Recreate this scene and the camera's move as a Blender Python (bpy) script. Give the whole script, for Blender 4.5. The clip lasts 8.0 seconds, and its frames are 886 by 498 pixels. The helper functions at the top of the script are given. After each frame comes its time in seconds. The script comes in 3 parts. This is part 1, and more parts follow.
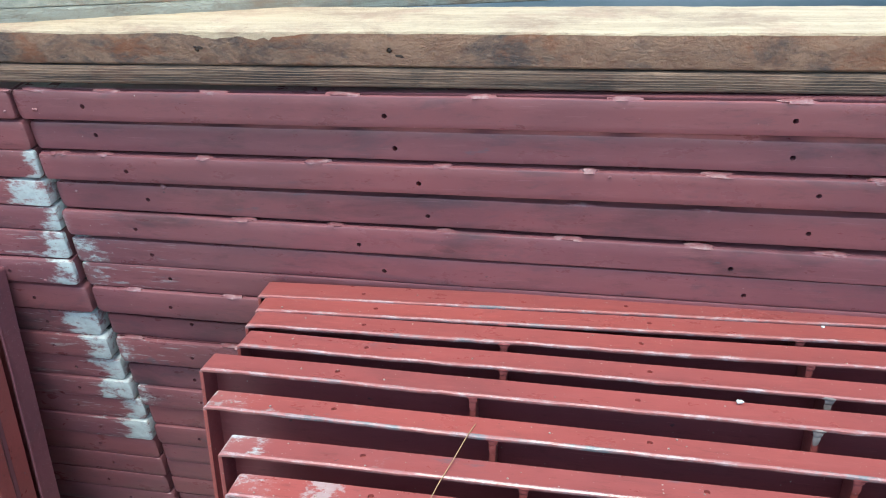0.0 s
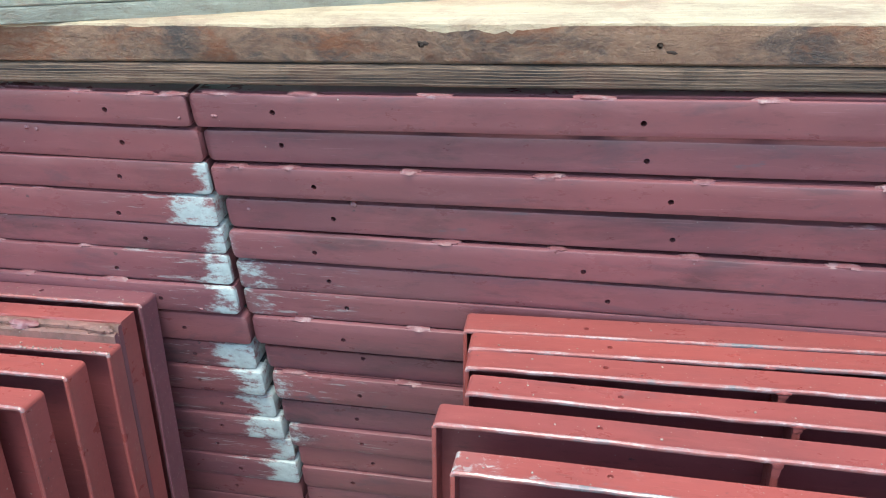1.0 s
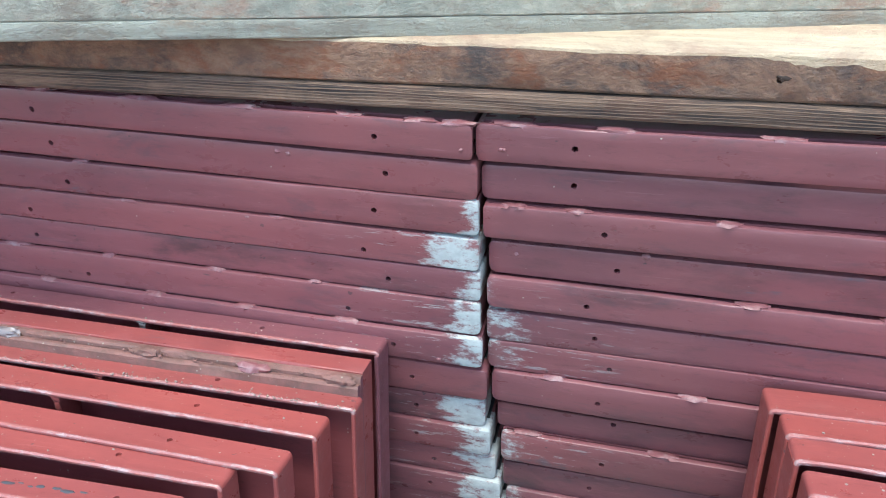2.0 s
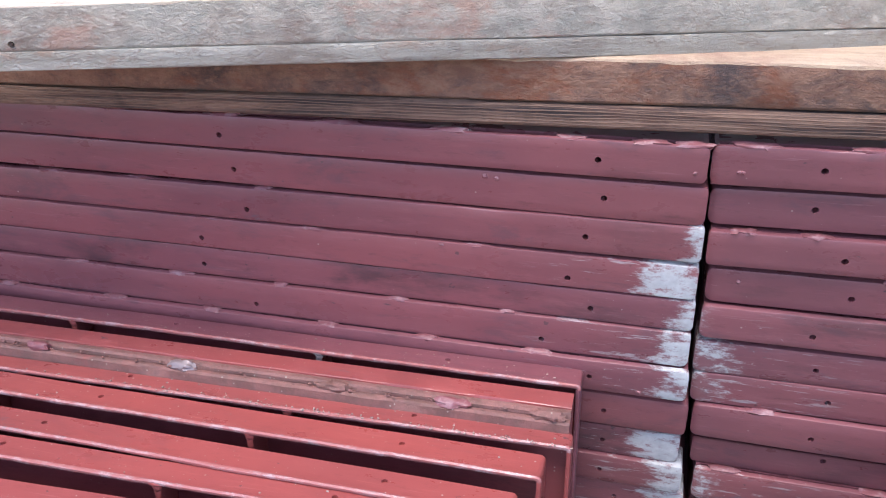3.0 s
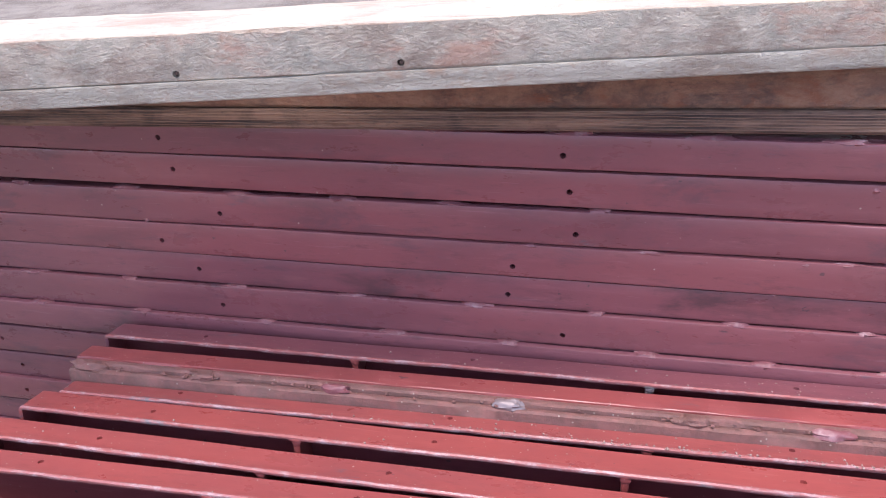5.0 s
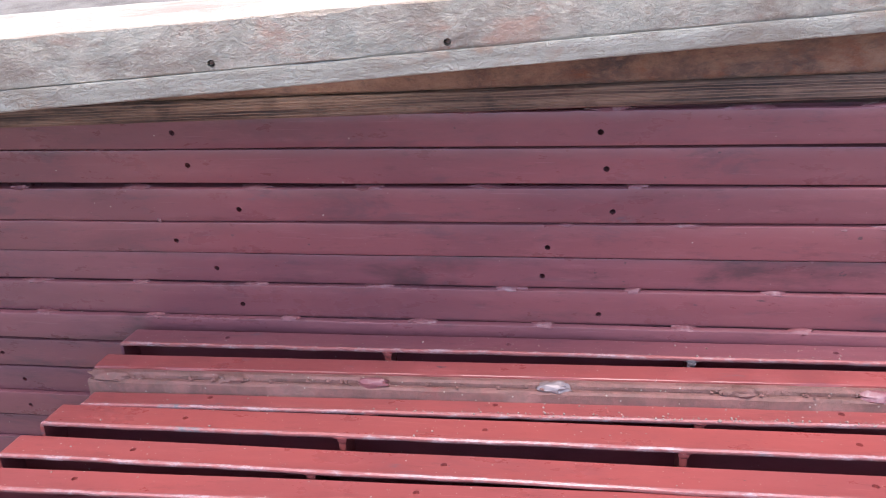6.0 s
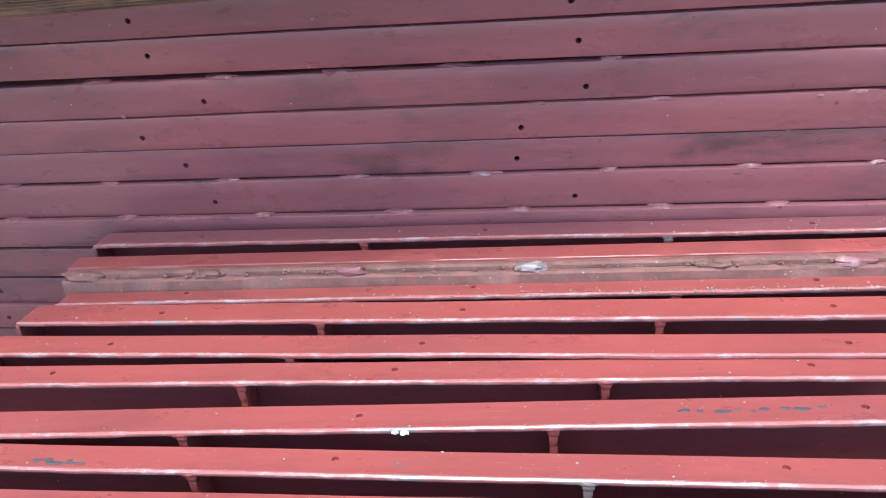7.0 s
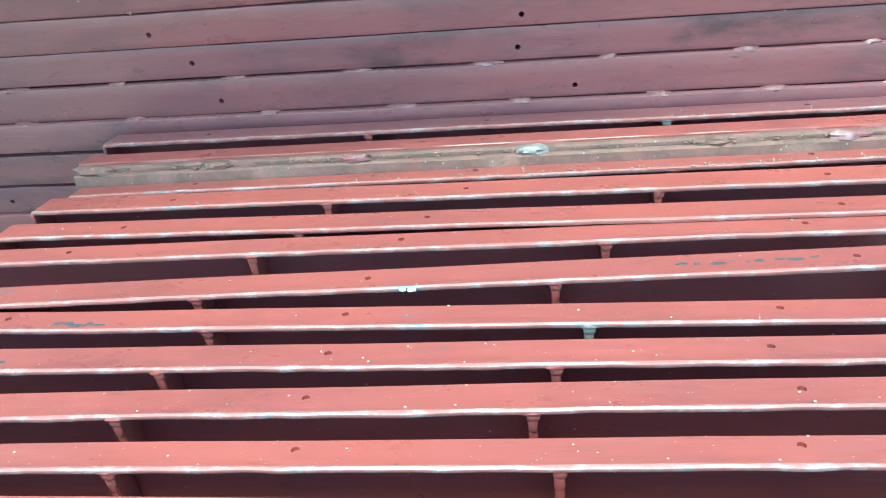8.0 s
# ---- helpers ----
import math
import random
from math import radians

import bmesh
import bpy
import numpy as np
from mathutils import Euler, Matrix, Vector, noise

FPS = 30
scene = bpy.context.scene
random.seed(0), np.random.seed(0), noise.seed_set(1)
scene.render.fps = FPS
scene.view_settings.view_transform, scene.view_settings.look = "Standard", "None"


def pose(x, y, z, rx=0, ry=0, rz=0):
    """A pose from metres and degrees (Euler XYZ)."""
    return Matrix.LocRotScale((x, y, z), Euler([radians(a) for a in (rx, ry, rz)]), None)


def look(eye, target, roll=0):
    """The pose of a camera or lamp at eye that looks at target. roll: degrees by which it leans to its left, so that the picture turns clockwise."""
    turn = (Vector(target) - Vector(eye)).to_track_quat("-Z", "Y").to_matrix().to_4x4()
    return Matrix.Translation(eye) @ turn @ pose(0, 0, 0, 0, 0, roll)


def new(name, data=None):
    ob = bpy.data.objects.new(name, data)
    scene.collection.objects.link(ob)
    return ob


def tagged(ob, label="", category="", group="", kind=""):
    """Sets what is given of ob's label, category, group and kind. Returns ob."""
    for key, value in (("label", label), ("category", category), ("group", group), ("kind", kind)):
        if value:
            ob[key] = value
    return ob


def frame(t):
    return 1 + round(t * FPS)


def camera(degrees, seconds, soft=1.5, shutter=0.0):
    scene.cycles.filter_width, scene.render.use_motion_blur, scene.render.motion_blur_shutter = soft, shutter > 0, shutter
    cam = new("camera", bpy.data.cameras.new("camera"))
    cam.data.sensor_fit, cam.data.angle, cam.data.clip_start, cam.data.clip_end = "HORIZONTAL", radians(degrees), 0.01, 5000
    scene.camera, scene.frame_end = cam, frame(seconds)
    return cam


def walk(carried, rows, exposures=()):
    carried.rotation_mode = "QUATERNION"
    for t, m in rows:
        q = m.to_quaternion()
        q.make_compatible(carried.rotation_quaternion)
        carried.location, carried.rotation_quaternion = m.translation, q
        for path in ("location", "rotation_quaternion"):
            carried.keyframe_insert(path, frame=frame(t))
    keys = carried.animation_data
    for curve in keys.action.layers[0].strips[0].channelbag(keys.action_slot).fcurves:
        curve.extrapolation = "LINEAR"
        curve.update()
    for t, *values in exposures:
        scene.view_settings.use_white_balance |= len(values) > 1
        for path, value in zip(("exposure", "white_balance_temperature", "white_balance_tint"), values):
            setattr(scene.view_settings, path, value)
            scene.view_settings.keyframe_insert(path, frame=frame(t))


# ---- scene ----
cam = camera(60.1, 8.0, soft=1.0)
PATH = [
    (0, (-0.114, 0.116, 1.308), (-0.424, 1.765, 0.22), -2.4),
    (0.5, (-0.227, 0.121, 1.284), (-0.55, 1.77, 0.2), -2.6),
    (1, (-0.474, 0.23, 1.258), (-0.806, 1.875, 0.17), -2.8),
    (1.5, (-0.701, 0.314, 1.242), (-1.101, 1.944, 0.153), -2.6),
    (2, (-0.829, 0.314, 1.242), (-1.281, 1.945, 0.177), -2.1),
    (2.2, (-0.876, 0.317, 1.247), (-1.341, 1.944, 0.181), -2.4),
    (3.3, (-1.162, 0.283, 1.231), (-1.659, 1.939, 0.226), -3.2),
    (3.5, (-1.202, 0.279, 1.227), (-1.699, 1.937, 0.225), -3.2),
    (4, (-1.34, 0.275, 1.208), (-1.844, 1.941, 0.225), -3.4),
    (4.5, (-1.484, 0.252, 1.22), (-1.976, 1.929, 0.246), -3.6),
    (5, (-1.592, 0.236, 1.231), (-2.04, 1.927, 0.26), -4.0),
    (5.2, (-1.618, 0.236, 1.23), (-2.041, 1.938, 0.269), -4.1),
    (6.3, (-1.715, 0.231, 1.217), (-2.028, 1.907, 0.171), -5.7),
    (6.5, (-1.71, 0.223, 1.198), (-2.016, 1.88, 0.12), -6.0),
    (7, (-1.689, 0.211, 1.158), (-1.99, 1.816, 0.004), -7.1),
    (7.5, (-1.689, 0.175, 1.1), (-1.987, 1.756, -0.088), -7.5),
    (8, (-1.692, 0.116, 1.075), (-1.996, 1.679, -0.135), -8.0),
]

EXPOSURES = [(0, 1.62, 5950, -13), (1, 1.77, 5930, -16), (2, 1.8, 5850, -10), (3.5, 1.56, 6360, 19), (5, 1.6, 6400, 19), (6.5, 1.8, 6200, 9), (7, 1.93, 6150, 2), (7.5, 2.1, 6000, -16), (8, 2.36, 5120, -46)]
walk(cam, [(t, look(eye, target, roll)) for t, eye, target, roll in PATH], EXPOSURES)

# ---- light: a bright overcast sky with a wide soft sun ----
world = bpy.data.worlds.new("overcast_sky")
scene.world = world
world.use_nodes = True
wn, wl = world.node_tree.nodes, world.node_tree.links
sky = wn.new("ShaderNodeTexSky")
sky.sky_type, sky.sun_disc = "NISHITA", False
SUN_EL, SUN_AZ = radians(81), radians(190)
sky.sun_elevation, sky.sun_rotation = SUN_EL, SUN_AZ
sky.air_density, sky.dust_density, sky.ozone_density = 1.0, 1.5, 1.0
wn["Background"].inputs["Strength"].default_value = 0.15
wl.new(sky.outputs["Color"], wn["Background"].inputs["Color"])
sun_data = bpy.data.lights.new("sun", "SUN")
sun_data.energy, sun_data.angle, sun_data.color = 1.2, radians(30), (1.0, 0.96, 0.9)
sun = new("sun", sun_data)
way = Vector((math.sin(SUN_AZ) * math.cos(SUN_EL), math.cos(SUN_AZ) * math.cos(SUN_EL), math.sin(SUN_EL)))
sun.matrix_world = look(way * 20, (0, 0, 0))


# ---- materials ----
class Nodes:
    """A short way to write a node material."""

    def __init__(self, name):
        self.mat = bpy.data.materials.new(name)
        self.mat.use_nodes = True
        self.n, self.l = self.mat.node_tree.nodes, self.mat.node_tree.links
        self.bsdf = self.n["Principled BSDF"]
        self.coord = None

    def put(self, socket, value):
        if isinstance(value, bpy.types.NodeSocket):
            self.l.new(value, socket)
        elif isinstance(value, tuple) and len(value) == 3 and socket.type == "RGBA":
            socket.default_value = (*value, 1)
        else:
            socket.default_value = value

    def local(self):
        """Object coordinates, shifted by a random amount for each object."""
        if self.coord is None:
            tc, oi = self.n.new("ShaderNodeTexCoord"), self.n.new("ShaderNodeObjectInfo")
            mul, add = self.n.new("ShaderNodeVectorMath"), self.n.new("ShaderNodeVectorMath")
            mul.operation, add.operation = "MULTIPLY", "ADD"
            comb = self.n.new("ShaderNodeCombineXYZ")
            for k in range(3):
                self.l.new(oi.outputs["Random"], comb.inputs[k])
            self.l.new(comb.outputs[0], mul.inputs[0])
            mul.inputs[1].default_value = (37.0, 17.0, 23.0)
            self.l.new(tc.outputs["Object"], add.inputs[0])
            self.l.new(mul.outputs[0], add.inputs[1])
            self.coord, self.plain, self.chance = add.outputs[0], tc.outputs["Object"], oi.outputs["Random"]
        return self.coord

    def scaled(self, v):
        m = self.n.new("ShaderNodeVectorMath")
        m.operation = "MULTIPLY"
        self.l.new(self.local(), m.inputs[0])
        m.inputs[1].default_value = v
        return m.outputs[0]

    def noise(self, scale, detail=4.0, rough=0.6, stretch=(1, 1, 1), warp=0.0):
        t = self.n.new("ShaderNodeTexNoise")
        self.l.new(self.scaled(stretch), t.inputs["Vector"])
        t.inputs["Scale"].default_value, t.inputs["Detail"].default_value = scale, detail
        t.inputs["Roughness"].default_value, t.inputs["Distortion"].default_value = rough, warp
        return t.outputs["Fac"]

    def cells(self, scale, stretch=(1, 1, 1)):
        t = self.n.new("ShaderNodeTexVoronoi")
        self.l.new(self.scaled(stretch), t.inputs["Vector"])
        t.inputs["Scale"].default_value = scale
        return t.outputs["Distance"], t.outputs["Color"]

    def ramp(self, value, lo, hi, a=0.0, b=1.0):
        m = self.n.new("ShaderNodeMapRange")
        m.interpolation_type = "SMOOTHSTEP"
        for k, v in zip(("Value", "From Min", "From Max", "To Min", "To Max"), (value, lo, hi, a, b)):
            self.put(m.inputs[k], v)
        return m.outputs["Result"]

    def math(self, op, a, b=0.0):
        m = self.n.new("ShaderNodeMath")
        m.operation = op
        self.put(m.inputs[0], a)
        self.put(m.inputs[1], b)
        return m.outputs[0]

    def mix(self, f, a, b):
        m = self.n.new("ShaderNodeMix")
        m.data_type = "RGBA"
        self.put(m.inputs["Factor"], f)
        self.put(m.inputs["A"], a)
        self.put(m.inputs["B"], b)
        return m.outputs["Result"]

    def finish(self, colour, rough, bump=None, strength=0.3, distance=0.002, metal=0.0):
        self.put(self.bsdf.inputs["Base Color"], colour)
        self.put(self.bsdf.inputs["Roughness"], rough)
        self.put(self.bsdf.inputs["Metallic"], metal)
        if bump is not None:
            b = self.n.new("ShaderNodeBump")
            b.inputs["Strength"].default_value, b.inputs["Distance"].default_value = strength, distance
            self.l.new(bump, b.inputs["Height"])
            self.l.new(b.outputs["Normal"], self.bsdf.inputs["Normal"])
        return self.mat


def specks(m, scale, share, size):
    """A mask of scattered grains: share of the cells hold one."""
    d, c = m.cells(scale)
    sep = m.n.new("ShaderNodeSeparateColor")
    m.l.new(c, sep.inputs[0])
    return m.math("MULTIPLY", m.ramp(d, size * 0.6, size, 1.0, 0.0), m.ramp(sep.outputs[0], share, share - 0.01))


def stain_mask(m):
    """Lime wash at the end of a lying panel, as wide as the panel's own stain_w says."""
    m.local()
    at = m.n.new("ShaderNodeAttribute")
    at.attribute_type, at.attribute_name = "OBJECT", "stain_w"
    sx = m.n.new("ShaderNodeSeparateXYZ")
    m.l.new(m.plain, sx.inputs[0])
    d = m.math("ABSOLUTE", sx.outputs[0])
    wob = m.math("MULTIPLY", m.math("SUBTRACT", m.noise(26, 9, 0.78, (0.5, 1, 1.5)), 0.5), 0.2)
    edge = m.math("SUBTRACT", m.math("ADD", at.outputs["Fac"], wob), d)
    mask = m.ramp(edge, -0.008, 0.016)
    on = m.math("GREATER_THAN", at.outputs["Fac"], 0.001)
    pa = m.n.new("ShaderNodeAttribute")
    pa.attribute_type, pa.attribute_name = "OBJECT", "stain_patch"
    holes = m.ramp(m.math("SUBTRACT", m.noise(38, 9, 0.78, (0.6, 1, 1.2)), pa.outputs["Fac"]), -0.05, 0.08, 0.05, 0.95)
    streak = m.math("MULTIPLY", m.ramp(m.noise(16, 6, 0.72, (0.8, 1, 9)), 0.58, 0.63), m.ramp(d, 0.27, 0.1))
    streak = m.math("MULTIPLY", streak, m.ramp(at.outputs["Fac"], 0.018, 0.03))
    flecks = m.math("MULTIPLY", m.ramp(m.noise(120, 4, 0.7), 0.68, 0.73), m.ramp(d, 0.2, 0.04))
    streak = m.math("MAXIMUM", m.math("MULTIPLY", streak, 0.45), m.math("MULTIPLY", flecks, 0.8))
    return m.math("MULTIPLY", on, m.math("MAXIMUM", m.math("MULTIPLY", mask, holes), streak))


def red_paint(name, a, b, rough_lo, rough_hi, smudge, grains, stained=False, haze=0.0):
    m = Nodes(name)
    big, grain = m.noise(3.5, 3, 0.5), m.noise(140, 3, 0.6)
    col = m.mix(m.ramp(big, 0.35, 0.65), a, b)
    col = m.mix(m.math("MULTIPLY", m.ramp(m.chance, 0, 1), 0.25), col, (a[0] * 0.7, a[1] * 0.9, a[2] * 1.1))
    dark = m.math("MULTIPLY", m.ramp(m.noise(7, 6, 0.68, (0.6, 1, 2.0), 0.3), 0.5, 0.74), m.ramp(m.chance, 0.0, 1.0, 0.25 * smudge, 1.15 * smudge))
    col = m.mix(dark, col, (0.035, 0.028, 0.032))
    scuff = m.math("MULTIPLY", m.ramp(m.noise(14, 6, 0.7, (0.35, 1.4, 3.0)), 0.62, 0.74), haze)
    col = m.mix(scuff, col, (0.36, 0.17, 0.15))
    teal = m.math("MULTIPLY", m.ramp(m.noise(6, 6, 0.7, (0.7, 2.5, 2.5)), 0.635, 0.7), 0.55 if haze else 0.0)
    col = m.mix(teal, col, (0.08, 0.1, 0.12))
    dust = specks(m, 120, grains, 0.19)
    fine = specks(m, 260, grains * 0.9, 0.24)
    bits = m.math("MAXIMUM", dust, m.math("MULTIPLY", fine, 0.7))
    col = m.mix(bits, col, (0.42, 0.33, 0.28))
    rub = m.math("MULTIPLY", m.ramp(m.noise(45, 8, 0.8, (0.25, 2, 1.6)), 0.5, 0.72), 0.22)
    col = m.mix(rub, col, (a[0] * 1.5, a[1] * 2.0, a[2] * 2.0))
    slate = m.math("MULTIPLY", m.ramp(m.noise(18, 8, 0.72, (0.35, 1.2, 1.3), 0.5), 0.54, 0.67), 0.5 * smudge)
    col = m.mix(slate, col, (0.06, 0.05, 0.062))
    scratch = m.math("MULTIPLY", m.ramp(m.noise(34, 5, 0.65, (0.25, 5, 7), 0.6), 0.64, 0.68), 0.28)
    col = m.mix(scratch, col, (a[0] * 1.4, a[1] * 2.2, a[2] * 2.2))
    chip = m.ramp(m.noise(75, 3, 0.5, (0.7, 1, 1)), 0.735, 0.76)
    col = m.mix(m.math("MULTIPLY", chip, 0.7), col, (0.05, 0.035, 0.038))
    deep = m.math("MULTIPLY", m.ramp(m.noise(60, 8, 0.8, (0.4, 1.5, 1.5)), 0.47, 0.3), 0.55)
    col = m.mix(deep, col, (a[0] * 0.45, a[1] * 0.5, a[2] * 0.5))
    rough = m.ramp(m.noise(16, 6, 0.7, (0.6, 1, 1.4)), 0.32, 0.68, rough_lo, rough_hi)
    height = m.math("ADD", m.math("MULTIPLY", grain, 0.25), m.math("ADD", m.math("MULTIPLY", m.noise(28, 3), 0.9), m.math("SUBTRACT", bits, m.math("MULTIPLY", chip, 0.8))))
    if stained:
        s = stain_mask(m)
        col = m.mix(s, col, m.mix(m.noise(90, 4), (0.32, 0.3, 0.29), (0.64, 0.64, 0.61)))
        rough = m.math("MAXIMUM", rough, m.math("MULTIPLY", s, 0.9))
        height = m.math("ADD", height, m.math("MULTIPLY", s, 0.8))
    return m.finish(col, rough, height, 0.28, 0.0012)


# Lip paint, lightened as the sky's glint would, under wear and teal chips.
def worn_glint_edge():
    m = Nodes("worn_glint_lip")
    wear = m.ramp(m.noise(26, 6, 0.75, (1.0, 2, 2)), 0.46, 0.66)
    teal = m.ramp(m.noise(8, 6, 0.7), 0.55, 0.68)
    bare = m.mix(teal, (0.42, 0.32, 0.32), (0.15, 0.19, 0.2))
    col = m.mix(m.math("MAXIMUM", m.math("MULTIPLY", wear, 0.6), m.math("MULTIPLY", teal, 0.75)), (0.34, 0.12, 0.11), bare)
    return m.finish(col, m.ramp(wear, 0, 1, 0.16, 0.3), m.noise(90, 4, 0.7), 0.35, 0.001)


def timber_mat(name, pale, mid, dark, tint, stripe=0.0, flake=0.0, amount=0.5, run=(0.5, 10, 14)):
    m = Nodes(name)
    grain = m.noise(7, 8, 0.7, run, 0.15)
    fine = m.noise(40, 5, 0.7, (0.25, 6, 6) if run[0] < 1 else (1.6, 3, 3))
    col = m.mix(m.ramp(grain, 0.36, 0.64), mid, pale)
    col = m.mix(m.math("MULTIPLY", m.ramp(m.noise(8, 7, 0.7, (0.8, 1.2, 1.4), 0.6), 0.45, 0.66), amount), col, dark)
    col = m.mix(m.math("MULTIPLY", m.ramp(m.noise(9, 6, 0.7, (0.8, 1.3, 1.6), 0.4), 0.52, 0.66), amount), col, tint)
    col = m.mix(m.math("MULTIPLY", m.ramp(m.noise(130, 5, 0.75, (0.6, 1, 1)), 0.56, 0.72), 0.35), col, pale)
    col = m.mix(m.math("MULTIPLY", m.ramp(m.noise(110, 5, 0.75, (0.5, 1, 1)), 0.44, 0.3), 0.45), col, dark)
    height = m.math("ADD", m.math("MULTIPLY", grain, 0.5), m.math("MULTIPLY", fine, 0.8))
    if stripe:
        w = m.n.new("ShaderNodeTexWave")
        w.wave_type, w.bands_direction = "BANDS", "Z"
        m.l.new(m.scaled((0.1, 0.6, 1.0)), w.inputs["Vector"])
        w.inputs["Scale"].default_value, w.inputs["Distortion"].default_value = 78.0, 5.0
        w.inputs["Detail"].default_value, w.inputs["Detail Scale"].default_value = 3.0, 1.2
        band = m.math("MULTIPLY", m.ramp(w.outputs["Fac"], 0.55, 0.95), m.ramp(m.noise(5, 5, 0.7, (0.5, 1, 6)), 0.36, 0.6, 0.15, 1.0))
        col = m.mix(m.math("MULTIPLY", band, stripe), col, pale)
        height = m.math("ADD", height, m.math("MULTIPLY", band, 1.2))
    if flake:
        f = m.noise(85, 7, 0.78, (0.42 if run[0] < 2.5 else 0.8, 1.0, 1.3), 0.0)
        col = m.mix(m.math("MULTIPLY", m.ramp(f, 0.5, 0.66), flake), col, pale)
        col = m.mix(m.math("MULTIPLY", m.ramp(f, 0.42, 0.3), flake), col, dark)
        height = m.math("ADD", height, m.math("MULTIPLY", m.ramp(f, 0.4, 0.62), 3.0))
        peel = m.noise(95, 4, 0.65, (0.8, 1.0, 1.2))
        height = m.math("ADD", height, m.math("MULTIPLY", m.ramp(peel, 0.44, 0.56), 2.0))
    pits = m.ramp(m.noise(26, 5, 0.75, (0.4, 2, 2.5)), 0.68, 0.74)
    col = m.mix(m.math("MULTIPLY", pits, 0.6), col, (0.03, 0.022, 0.018))
    return m.finish(col, 0.85, m.math("SUBTRACT", height, pits), 0.6, 0.0028)


PAINT_STACK = red_paint("aged_red_oxide_paint", (0.24, 0.076, 0.08), (0.19, 0.064, 0.071), 0.26, 0.42, 0.68, 0.01, True, 0.16)
PAINT_DULL = red_paint("dull_red_oxide_paint", (0.22, 0.07, 0.078), (0.18, 0.06, 0.07), 0.3, 0.45, 0.3, 0.1, False, 0.2)
PAINT_TOP = red_paint("fresh_red_oxide_paint", (0.315, 0.068, 0.058), (0.272, 0.062, 0.055), 0.26, 0.42, 0.25, 0.06, True, 0.14)
# Darker copy of the red paint; puts the shade inside the panels into colour.
PAINT_SHADED = red_paint("shaded_red_oxide_paint", (0.28, 0.058, 0.058), (0.235, 0.052, 0.054), 0.4, 0.6, 0.25, 0.02)
EDGE = worn_glint_edge()


def weld_mat():
    m = Nodes("painted_weld")
    pale = m.ramp(m.noise(60, 5, 0.7), 0.48, 0.66)
    col = m.mix(m.math("MULTIPLY", pale, 0.65), (0.22, 0.075, 0.08), (0.34, 0.2, 0.205))
    return m.finish(col, 0.4, m.noise(160, 4, 0.7), 0.6, 0.002)


def dirt_mat():
    m = Nodes("caked_brown_dirt")
    col = m.mix(m.ramp(m.noise(24, 6, 0.7), 0.38, 0.62), (0.17, 0.082, 0.066), (0.25, 0.11, 0.092))
    col = m.mix(m.ramp(m.noise(9, 5, 0.7, (0.6, 1, 1)), 0.58, 0.7), col, (0.22, 0.07, 0.06))
    col = m.mix(specks(m, 160, 0.12, 0.26), col, (0.36, 0.28, 0.23))
    return m.finish(col, m.ramp(m.noise(12), 0.3, 0.7, 0.5, 0.85), m.noise(120, 6, 0.75), 0.9, 0.003)


def ground_mat():
    m = Nodes("yard_earth")
    col = m.mix(m.ramp(m.noise(2.5, 8, 0.7), 0.35, 0.65), (0.16, 0.12, 0.09), (0.28, 0.23, 0.18))
    col = m.mix(m.ramp(m.noise(60, 6, 0.75), 0.5, 0.7), col, (0.34, 0.3, 0.25))
    return m.finish(col, 0.95, m.noise(45, 8, 0.75), 0.8, 0.02)


# Steel grey, darkened in colour for the shade under the timbers.
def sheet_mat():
    m = Nodes("darkened_steel_face")
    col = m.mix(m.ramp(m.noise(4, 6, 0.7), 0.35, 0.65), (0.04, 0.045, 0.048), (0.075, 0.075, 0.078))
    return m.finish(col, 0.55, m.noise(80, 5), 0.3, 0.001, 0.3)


WELD, DIRT, EARTH, SHEET = weld_mat(), dirt_mat(), ground_mat(), sheet_mat()
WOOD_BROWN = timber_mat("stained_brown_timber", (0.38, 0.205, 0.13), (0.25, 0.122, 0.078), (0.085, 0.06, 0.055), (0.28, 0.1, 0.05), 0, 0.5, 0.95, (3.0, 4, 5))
# Sawn wood, its colour brightened further for the strong light from above.
WOOD_SAWN_LIT = timber_mat("lit_sawn_timber", (0.72, 0.52, 0.35), (0.58, 0.4, 0.265), (0.34, 0.19, 0.13), (0.55, 0.33, 0.23), 0, 0.4, 0.6)
# Top of the grey timber, whitened in colour for its glare under the sky.
WOOD_SKYLIT = timber_mat("skylit_sawn_timber", (0.8, 0.66, 0.5), (0.68, 0.52, 0.38), (0.36, 0.2, 0.14), (0.62, 0.4, 0.29), 0, 0.4, 0.5)
WOOD_PLANK = timber_mat("ridged_dark_plank", (0.26, 0.15, 0.1), (0.045, 0.025, 0.02), (0.02, 0.015, 0.014), (0.11, 0.05, 0.034), 0.75, 0, 0.75)
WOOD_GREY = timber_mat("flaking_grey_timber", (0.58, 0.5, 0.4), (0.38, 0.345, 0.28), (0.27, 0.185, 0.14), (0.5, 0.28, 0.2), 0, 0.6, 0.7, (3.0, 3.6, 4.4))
WOOD_STRIP = timber_mat("smooth_grey_plank", (0.5, 0.45, 0.37), (0.38, 0.335, 0.27), (0.22, 0.15, 0.11), (0.4, 0.24, 0.16), 0, 0.1, 0.6)


def plain(name, col, rough, metal=0.0):
    m = Nodes(name)
    c = m.mix(m.noise(200, 4), tuple(v * 0.7 for v in col), col)
    return m.finish(c, rough, m.noise(300, 3), 0.3, 0.0005, metal)


